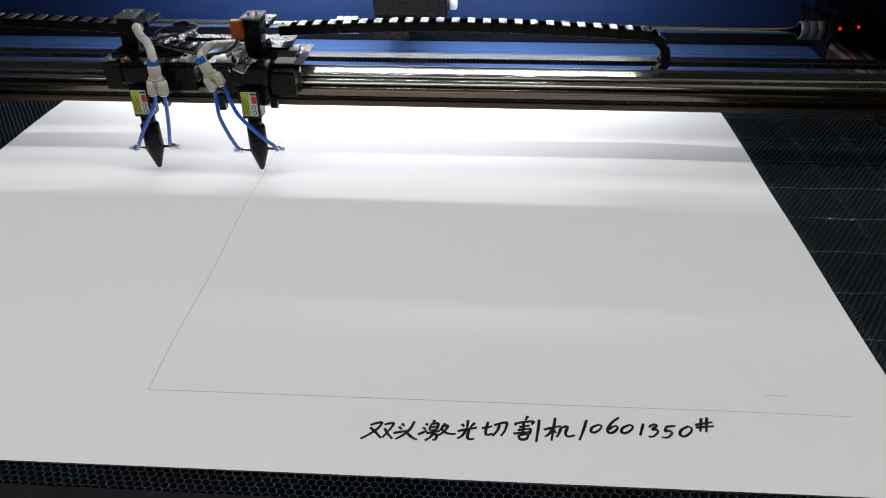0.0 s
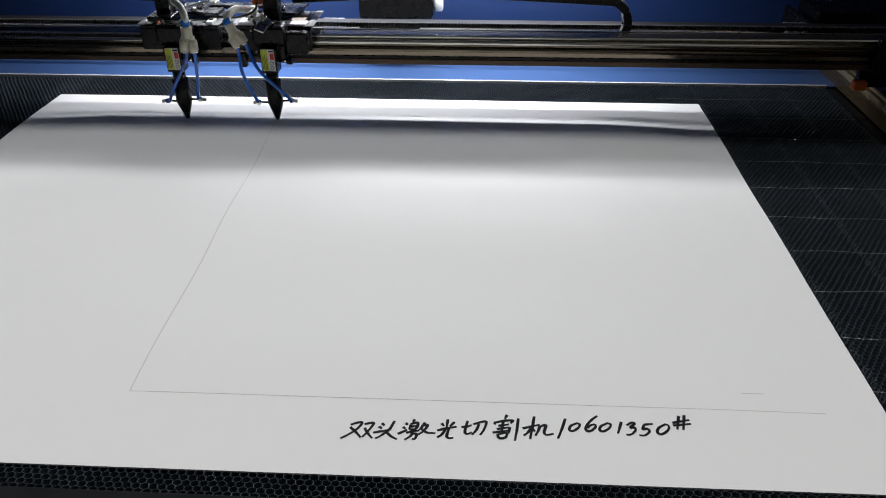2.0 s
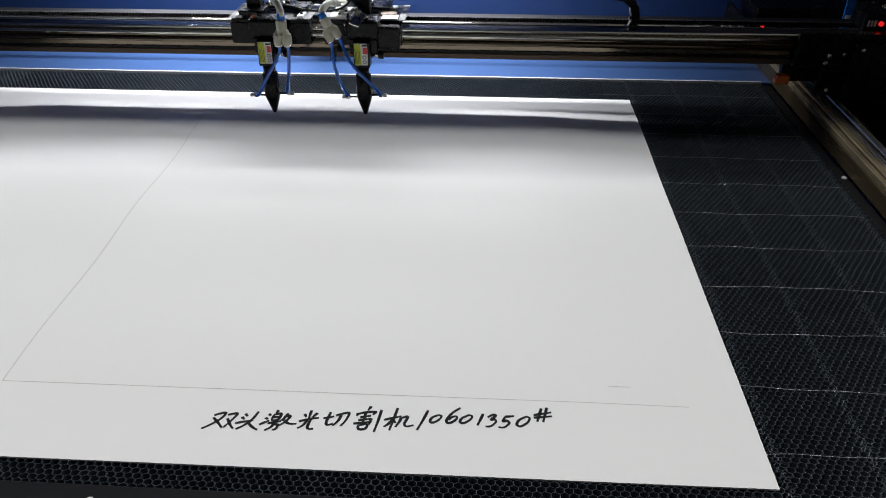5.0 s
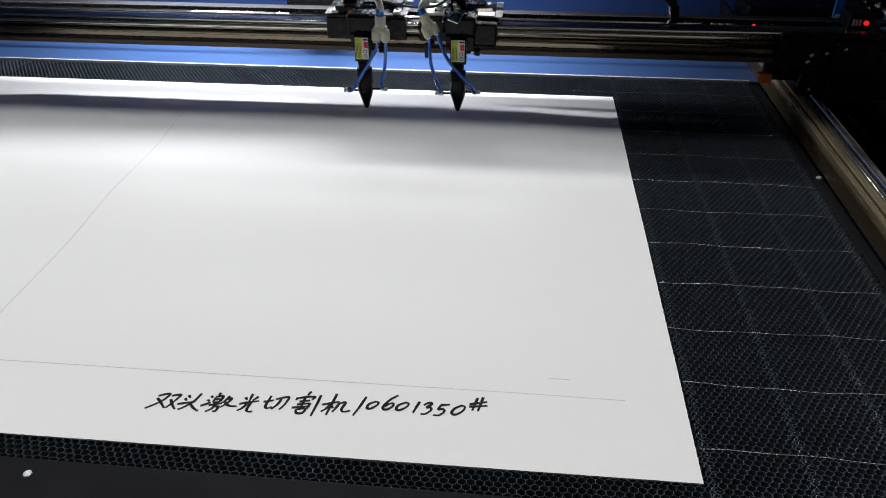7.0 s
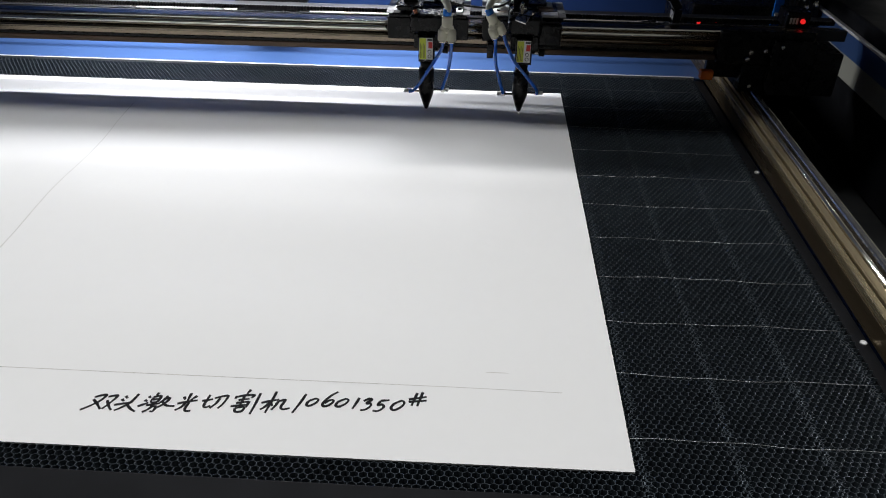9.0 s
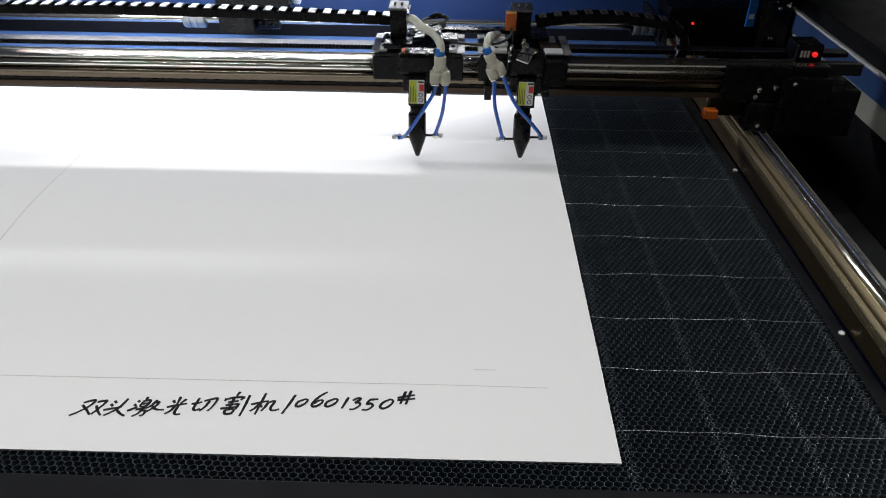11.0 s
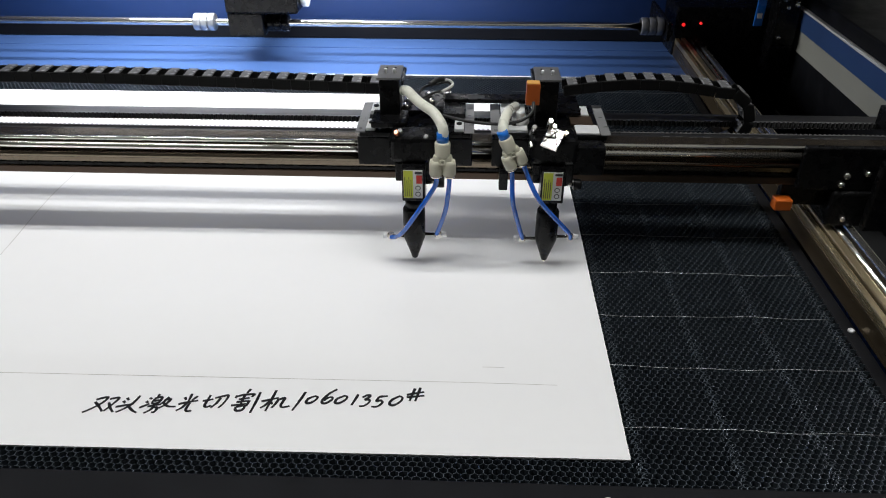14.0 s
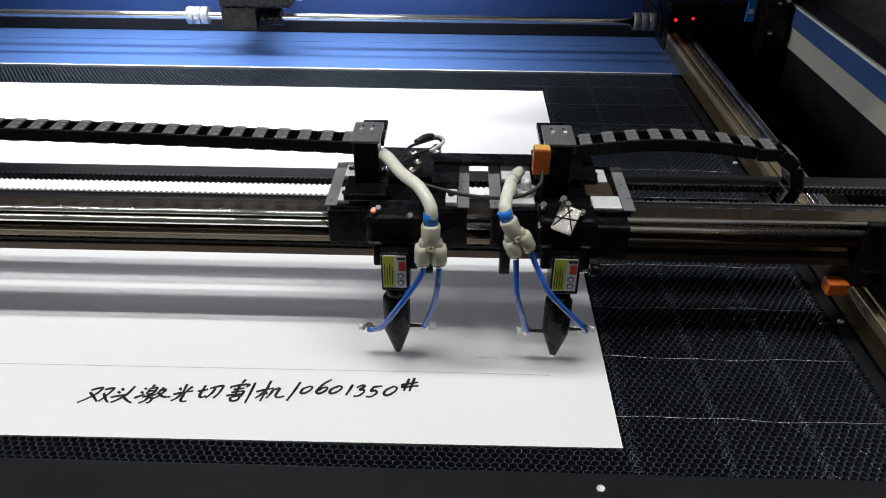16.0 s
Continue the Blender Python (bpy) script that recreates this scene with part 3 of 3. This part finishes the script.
def link_mesh():
    lb = bmesh.new()
    add_box(lb, -0.0101, 0.0101, -0.0110, -0.0086, -0.0058, 0.0060, None, 0.0012)
    add_box(lb, -0.0101, 0.0101, 0.0086, 0.0110, -0.0058, 0.0060, None, 0.0012)
    plates = len(lb.faces)
    add_box(lb, -0.0052, 0.0052, -0.0106, 0.0106, 0.0052, 0.0070, None, 0.0006)
    add_box(lb, -0.0052, 0.0052, -0.0106, 0.0106, -0.0062, -0.0046, None, 0.0006)
    lb.faces.ensure_lookup_table()
    for f in lb.faces[plates:]:
        f.material_index = 1
    me = bpy.data.meshes.new("link")
    lb.to_mesh(me)
    lb.free()
    me.materials.append(M_CHAIN)
    me.materials.append(M_BAR_LIT)
    return me


LINK = link_mesh()


def drag_chain(count, label):
    ch = empty("drag_chain", label, "cable chain", "cable chains of the gantry")
    links = []
    for i in range(count):
        ob = new("link", LINK)
        ob.parent = ch
        links.append(ob)
    return ch, links


CHAIN_R = drag_chain(31, "black plastic cable drag chain curling down behind the gantry")
CHAIN_L = drag_chain(38, "black plastic cable drag chain running along the gantry")


# ---------------- laser heads ----------------
def fitting(parent, base, angle, lean, turn=0, size=0.93):
    """An ivory Y fitting: one inlet above, two outlets below."""
    m = pose(*base, lean, angle, turn) @ Matrix.Diagonal((size, size, size, 1.0))
    y = part("y_fitting", lathe([(0.0072, 0.020), (0.0078, 0.022), (0.0082, 0.034), (0.0076, 0.036)], m, 20), M_IVORY, parent, "ivory plastic Y-shaped air fitting")
    for s in (-1, 1):
        b2 = lathe([(0.0062, 0.0), (0.0070, 0.001), (0.0070, 0.012), (0.0062, 0.0165)], m @ pose(s * 0.0068, 0, 0), 20)
        part("outlet", b2, M_IVORY, y)
        part("ring", lathe([(0.0056, -0.0024), (0.0060, -0.0020), (0.0060, -0.0002), (0.0056, 0)], m @ pose(s * 0.0068, 0, 0), 20), M_STEEL, y, "bright release ring")
    web = bmesh.new()
    add_box(web, -0.0100, 0.0100, -0.0056, 0.0056, 0.0105, 0.0225, m, 0.003)
    part("web", web, M_IVORY, y)
    part("eyelet", lathe([(0.0030, 0), (0.0030, 0.0025), (0.0014, 0.0025), (0.0014, 0.0005)], m @ pose(0, -0.0050, 0.0165, 90, 0, 0), 14), M_IVORY, y)
    return m


def laser_head(left):
    h = empty("laser_head", "black laser cutting head with blue air tubes and warning label" if left else "black laser cutting head with orange sensor and blue air tubes", "laser head", "laser heads on the gantry")
    # carriage
    part("carriage", box(-0.0585, 0.0585 if left else 0.0540, 0.0300, 0.0445, 0.1000, 0.1310, 0.0012), M_BLACK, h)
    part("carriage_top", box(-0.0560, 0.0560, 0.0300, 0.1120, 0.1312, 0.1360, 0.0010), M_BLACK, h)
    for sx in (-1, 1):
        part("end_pad", box(min(sx * 0.0500, sx * 0.0600), max(sx * 0.0500, sx * 0.0600), 0.0300, 0.1080, 0.1361, 0.1374, 0.0004), M_PAD, h, "dark grey satin end pad")
    for x0, x1 in ((-0.0495, -0.0400), (0.0400, 0.0495)) if left else ((-0.0490, -0.0230),):
        for y0, y1 in ((0.0330, 0.0560), (0.0760, 0.1020)):
            part("slide_block", box(x0, x1, y0, y1, 0.1362, 0.1405, 0.0008), M_ALU, h, "bright aluminium slide block")
            part("screw", screw_bm((x0 + x1) / 2, (y0 + y1) / 2, 0.1406, 0.0028, 0.0016), M_BLACK, h)
    if not left:
        part("slide_block", box(0.0200, 0.0430, 0.0740, 0.0970, 0.1362, 0.1405, 0.0008), M_ALU, h, "bright aluminium slide block")
        part("slide_block", box(0.0250, 0.0490, 0.0310, 0.0510, 0.1362, 0.1390, 0.0008), M_ALU, h, "bright aluminium slide block")
        part("brown_block", box(0.0220, 0.0450, 0.0520, 0.0735, 0.1362, 0.1392, 0.0008), M_BEAMLOW, h, "brown anodised block")
        part("screw", screw_bm(0.0310, 0.0860, 0.1406, 0.0050, 0.0018), M_GREY, h)
        part("bearing", lathe([(0.0085, 0), (0.0090, 0.001), (0.0090, 0.005), (0.0060, 0.0055), (0.0060, 0.004)], pose(-0.0300, 0.0500, 0.1406), 20), M_ALU, h, "bright round bearing cap")
        part("bearing_bolt", screw_bm(-0.0300, 0.0500, 0.1450, 0.0045, 0.0080), M_ALU, h, "bright cap screw")
    # plate behind with nuts
    part("cover_plate", box(-0.020, 0.034, 0.070, 0.128, 0.1407, 0.1440, 0.0008), M_BLACK, h)
    for x, y in ((-0.012, 0.076), (-0.011, 0.092), (0.010, 0.0745), (0.014, 0.090), (0.010, 0.108), (0.030, 0.122), (0.030, 0.110)) if left else ((-0.014, 0.078), (0.004, 0.086)):
        part("nut", screw_bm(x, y, 0.1441, 0.0042, 0.0050), M_STEEL, h, "bright cap screw")
    # bracket for the chain
    bx0, bx1 = (-0.0375, -0.0148) if left else (-0.0165, 0.0075)
    part("bracket", box(bx0 + 0.001, bx1 - 0.001, 0.0500, 0.0720, 0.1362, 0.1845, 0.0010), M_BLACK, h)
    plate = part("bracket_plate", box(bx0 - 0.0008, bx1 + 0.0008, 0.0480, 0.0860, 0.1847, 0.1872, 0.0005), M_GREY, h, "dark grey top plate with screws")
    for x in (bx0 + 0.007, bx1 - 0.007):
        part("screw", screw_bm(x, 0.0640, 0.1872, 0.0016, 0.0040), M_ALU, plate)
        # flat disc, the dark of a hole put into its colour
        part("hole_disc", lathe([(0.0013, 0), (0.0013, 0.0003)], pose(x, 0.0780, 0.1872), 10), M_PIT, plate)
    if left:
        part("bracket_foot", box(-0.0440, -0.0080, 0.0300, 0.0640, 0.1407, 0.1475, 0.0015), M_BLACK, h)
    part("chain_arm", box(bx0, bx1, 0.0870, 0.1310, 0.1640, 0.1700, 0.001), M_BLACK, h)
    part("chain_arm", box(bx0 + 0.003, bx1 - 0.003, 0.0725, 0.0868, 0.1640, 0.1840, 0.001), M_BLACK, h)
    # mirror mount in front
    part("mount", box(-0.0225, 0.0245, -0.0020, 0.0295, 0.1180, 0.1450, 0.0045), M_BLACK, h)
    part("mount_lower", box(-0.0180, 0.0220, 0.0020, 0.0290, 0.0960, 0.1175, 0.0015), M_BLACK, h)
    if not left:
        tilt = pose(-0.002, -0.0040, 0.1480, -58, 12, -22)
        wedge = bmesh.new()
        add_box(wedge, -0.0085, 0.0085, -0.0012, 0.0012, -0.0120, 0.0120, tilt, 0.0010)
        plate2 = part("mirror_plate", wedge, M_STEEL, h, "bright polished mirror plate")
        for dx, turn in ((-0.003, 24), (0.003, -30), (0.000, 78)):
            part("clamp_wire", lathe([(0.0004, -0.010), (0.0004, 0.010)], tilt @ pose(dx, -0.0018, 0, 0, turn, 0), 6), M_BLACK, plate2)
        part("mount_wing", box(0.020, 0.0535, 0.0100, 0.0290, 0.1010, 0.1330, 0.0030), M_BLACK, h)
    for k, (x, z, mt) in enumerate(((-0.015, 0.150, M_COPPER if left else M_BLACK), (-0.012, 0.1500, M_GREY), (0.013, 0.146, M_GREY)) if left else ((-0.0205, 0.1400, M_STEEL), (-0.0190, 0.1560, M_STEEL), (-0.0050, 0.1640, M_STEEL), (-0.0010, 0.1570, M_STEEL), (0.0100, 0.1520, M_MIRROR))):
        part("adjuster", lathe([(0.0020, -0.008), (0.0026, -0.007), (0.0026, 0.005), (0.0020, 0.006)], pose(x, 0.004 + 0.004 * (k % 2), z - 0.004, 38, 0, 8 * k - 12), 14), mt, h, "small knurled adjusting screw")
    # lens tube
    part("lens_block", box(-0.0105, 0.0125, -0.0115, 0.0105, 0.0810, 0.1178, 0.0012), M_BLACK, h)
    part("lens_tube", lathe([(0.0088, 0.066), (0.0088, 0.0812)], None, 24), M_BLACK, h)
    part("nozzle", lathe([(0.0016, 0.0060), (0.0030, 0.0075), (0.0112, 0.0330), (0.0115, 0.0360), (0.0115, 0.0660), (0.0104, 0.0678)], None, 28), M_BLACK, h, "black conical nozzle")
    # warning label
    lab = part("warning_label", box(-0.0088, 0.0100, -0.01225, -0.0117, 0.0850, 0.1160, 0), M_LABEL, h, "yellow and white warning label")
    part("yellow_field", box(-0.0086, 0.0006, -0.01245, -0.01228, 0.0855, 0.1155, 0), M_YELLOW, lab)
    part("red_field", box(0.0040, 0.0096, -0.01245, -0.01228, 0.1015, 0.1105, 0), M_RED, lab)
    for z in (0.0898, 0.0966):
        ring = bmesh.new()
        add_lathe(ring, [(0.0027, 0), (0.0027, 0.0002)], pose(0.0055, -0.01228, z, 90, 0, 0), 16)
        part("sign", ring, M_DARKPRINT, lab)
        part("sign_field", lathe([(0.0019, 0), (0.0019, 0.0002)], pose(0.0055, -0.0126, z, 90, 0, 0), 16), M_LABEL, lab)
    for k in range(4):
        part("print_bar", box(-0.0076 + k * 0.002, -0.0070 + k * 0.002, -0.01262, -0.01247, 0.0875, 0.1085 - 0.003 * (k % 2), 0), M_DARKPRINT, lab)
    part("print_bar", box(0.0026, 0.0096, -0.01245, -0.01228, 0.1122, 0.1146, 0), M_DARKPRINT, lab)
    # locking knob
    part("knob_rod", lathe([(0.0022, 0), (0.0022, 0.016)], along_x(0.0120, 0.004, 0.0950), 12), M_STEEL, h, "bright steel rod")
    part("knob", lathe([(0.0050, 0), (0.0056, 0.001), (0.0056, 0.007), (0.0050, 0.008)], along_x(0.0230, 0.004, 0.0950), 18), M_BLACK, h)
    if not left:
        part("cutting_spot", lathe([(0.0002, 0.0036), (0.0006, 0.0040), (0.0006, 0.0046), (0.0002, 0.0050)], None, 10), M_SPARK, h, "tiny bright cutting spot")
        part("rear_post", box(-0.0505, -0.0415, 0.0180, 0.0290, 0.0790, 0.0995, 0.001), M_BLACK, h)
    # side jets
    jet = {}
    for s in (-1, 1):
        jz = 0.0335 if s < 0 else 0.0365
        part("jet_rod", lathe([(0.0017, 0), (0.0017, 0.014), (0.0026, 0.0142), (0.0026, 0.0185), (0.0017, 0.0187), (0.0017, 0.022)], pose(s * 0.0095, -0.001, jz, 0, 90 * s, 0), 12), M_STEEL, h, "bright steel jet rod")
        part("banjo", lathe([(0.0032, -0.0030), (0.0038, -0.0022), (0.0038, 0.0022), (0.0032, 0.0030)], pose(s * 0.0245, -0.001, jz), 16), M_STEEL, h, "bright round elbow fitting")
        part("jet_end", lathe([(0.0030, 0), (0.0030, 0.0042), (0.0024, 0.0048)], pose(s * 0.0285, -0.001, jz, 0, 90 * s, 0), 8), M_ALU, h, "bright hexagonal end nut")
        jet[s] = Vector((s * 0.0245, -0.0045, jz))
    # air fitting, blue tubes and milky supply tube
    if left:
        m = fitting(h, (0.0300, -0.0190, 0.1150), 0, -6)
        top_at = m @ Vector((0, 0, 0.036))
        a, b = m @ Vector((-0.0068, 0, 0)), m @ Vector((0.0068, 0, 0))
        part("air_tube", tube([a + Vector((0, 0, 0.004)), a + Vector((-0.001, 0, -0.012)), (0.004, -0.021, 0.072), (-0.010, -0.018, 0.049), jet[-1] + Vector((0.006, -0.003, 0.003)), jet[-1]], 0.0024), M_TUBEB, h, "translucent blue air tube")
        part("air_tube", tube([b + Vector((0, 0, 0.004)), b + Vector((0, 0, -0.012)), (0.0330, -0.017, 0.075), (0.0265, -0.010, 0.050), jet[1] + Vector((-0.001, -0.001, 0.003))], 0.0024), M_TUBEB, h, "translucent blue air tube")
        part("supply_tube", tube([top_at, (0.0300, -0.014, 0.162), (0.0210, 0.000, 0.171), (0.0060, 0.018, 0.174), (-0.006, 0.036, 0.178), (-0.0135, 0.060, 0.170)], 0.0050, 8, 16), M_TUBEW, h, "milky white air supply tube")
        part("collar", lathe([(0.0062, 0), (0.0062, 0.010)], m @ pose(0, 0, 0.0362), 18), M_COLLAR, h, "blue tube collar")
        part("cable", tube([(0.000, 0.060, 0.160), (0.006, 0.084, 0.164), (0.018, 0.110, 0.158), (0.030, 0.122, 0.156), (0.034, 0.121, 0.152), (0.026, 0.112, 0.151), (0.010, 0.098, 0.150), (-0.006, 0.072, 0.150)], 0.0013, 6, 8), M_BLACKPL, h, "thin black sensor cable")
        part("cable", tube([(0.018, 0.110, 0.160), (0.030, 0.1235, 0.158), (0.036, 0.122, 0.153), (0.024, 0.108, 0.150)], 0.0016, 6, 8), M_LABEL, h, "thin white sensor cable")
        part("cable_tie", tube([(0.012, 0.104, 0.160), (0.020, 0.112, 0.162), (0.026, 0.118, 0.160)], 0.0030, 4, 8), M_BLACKPL, h)
    else:
        m = fitting(h, (-0.0350, -0.0120, 0.1230), -24, -8, 14, 0.86)
        top_at = m @ Vector((0, 0, 0.036))
        a, b = m @ Vector((-0.0068, 0, 0)), m @ Vector((0.0068, 0, 0))
        part("air_tube", tube([a + Vector((0, 0, 0.004)), a + Vector((0.001, 0, -0.012)), (-0.0375, -0.017, 0.085), (-0.0300, -0.012, 0.055), jet[-1] + Vector((0, 0, 0.002))], 0.0024), M_TUBEB, h, "translucent blue air tube")
        part("air_tube", tube([b + Vector((0, 0, 0.004)), b + Vector((0.004, 0, -0.010)), (-0.0120, -0.021, 0.090), (0.0130, -0.019, 0.060), (0.0225, -0.010, 0.045), jet[1]], 0.0024), M_TUBEB, h, "translucent blue air tube")
        part("supply_tube", tube([top_at, top_at + Vector((-0.002, 0.006, 0.009)), (-0.046, 0.018, 0.163), (-0.042, 0.045, 0.156), (-0.034, 0.075, 0.148)], 0.0050, 8, 16), M_TUBEW, h, "milky white air supply tube")
        part("collar", lathe([(0.0062, 0), (0.0062, 0.009)], m @ pose(0, 0, 0.0362), 18), M_COLLAR, h, "blue tube collar")
        sensor = part("sensor", box(-0.0265, -0.0130, 0.0385, 0.0490, 0.1640, 0.1855, 0.0008), M_ORANGE, h, "orange proximity sensor")
        part("sensor_top", box(-0.0260, -0.0135, 0.0390, 0.0485, 0.1857, 0.1866, 0.0002), M_AMBER, sensor, "amber sensor top")
        part("sensor_cable", tube([(-0.0190, 0.0380, 0.1680), (-0.0205, 0.030, 0.160), (-0.034, 0.024, 0.153), (-0.055, 0.024, 0.150), (-0.085, 0.026, 0.152), (-0.115, 0.034, 0.156)], 0.0016, 6, 8), M_BLACKPL, h, "black sensor cable")
        part("tie_bar", box(-0.1090, -0.0130, 0.0900, 0.1080, 0.1445, 0.1490, 0.0010), M_BLACK, h, "black bar between the heads")
        part("tie_bar", box(-0.1090, -0.0860, 0.0560, 0.0898, 0.1415, 0.1465, 0.0010), M_BLACK, h)
    return h


HEAD_L, HEAD_R = laser_head(True), laser_head(False)
HEAD_GAP = 0.1370
CURL0 = -0.158


def motions():
    """Feed of the gantry, the two heads and the links of both chains."""
    walk(gantry, [(t, pose(0, gantry_y(t), 0)) for t in TIMES])
    walk(HEAD_L, [(t, pose(head_x(t), gantry_y(t), 0)) for t in TIMES])
    walk(HEAD_R, [(t, pose(head_x(t) + HEAD_GAP, gantry_y(t), 0)) for t in TIMES])
    for (ch, links), flip in ((CHAIN_R, 1), (CHAIN_L, -1)):
        walk(ch, [(t, pose(0, gantry_y(t), 0)) for t in TIMES])
        for i, ob in enumerate(links):
            rows = []
            for t in [0.0] + [T1 + (T2 - T1) * k / 16 for k in range(17)] + [16.0]:
                go = (head_x(t) - X0)
                if flip > 0:
                    start, curl = head_x(t) + HEAD_GAP + 0.016, CURL0 + go / 2
                    s = start + 0.010 + i * PITCH - curl
                    x, z, a = chain_pose(s, 1, max(0.10, curl - start))
                    x += curl
                else:
                    start, curl = head_x(t) - 0.038, -1.33 + go / 2
                    s = curl - (start - 0.010 - i * PITCH)
                    x, z, a = chain_pose(s, -1, max(0.10, start - curl))
                    x += curl
                rows.append((t, pose(x, CH_Y, z, 0, a, 0)))
            walk(ob, rows)


motions()
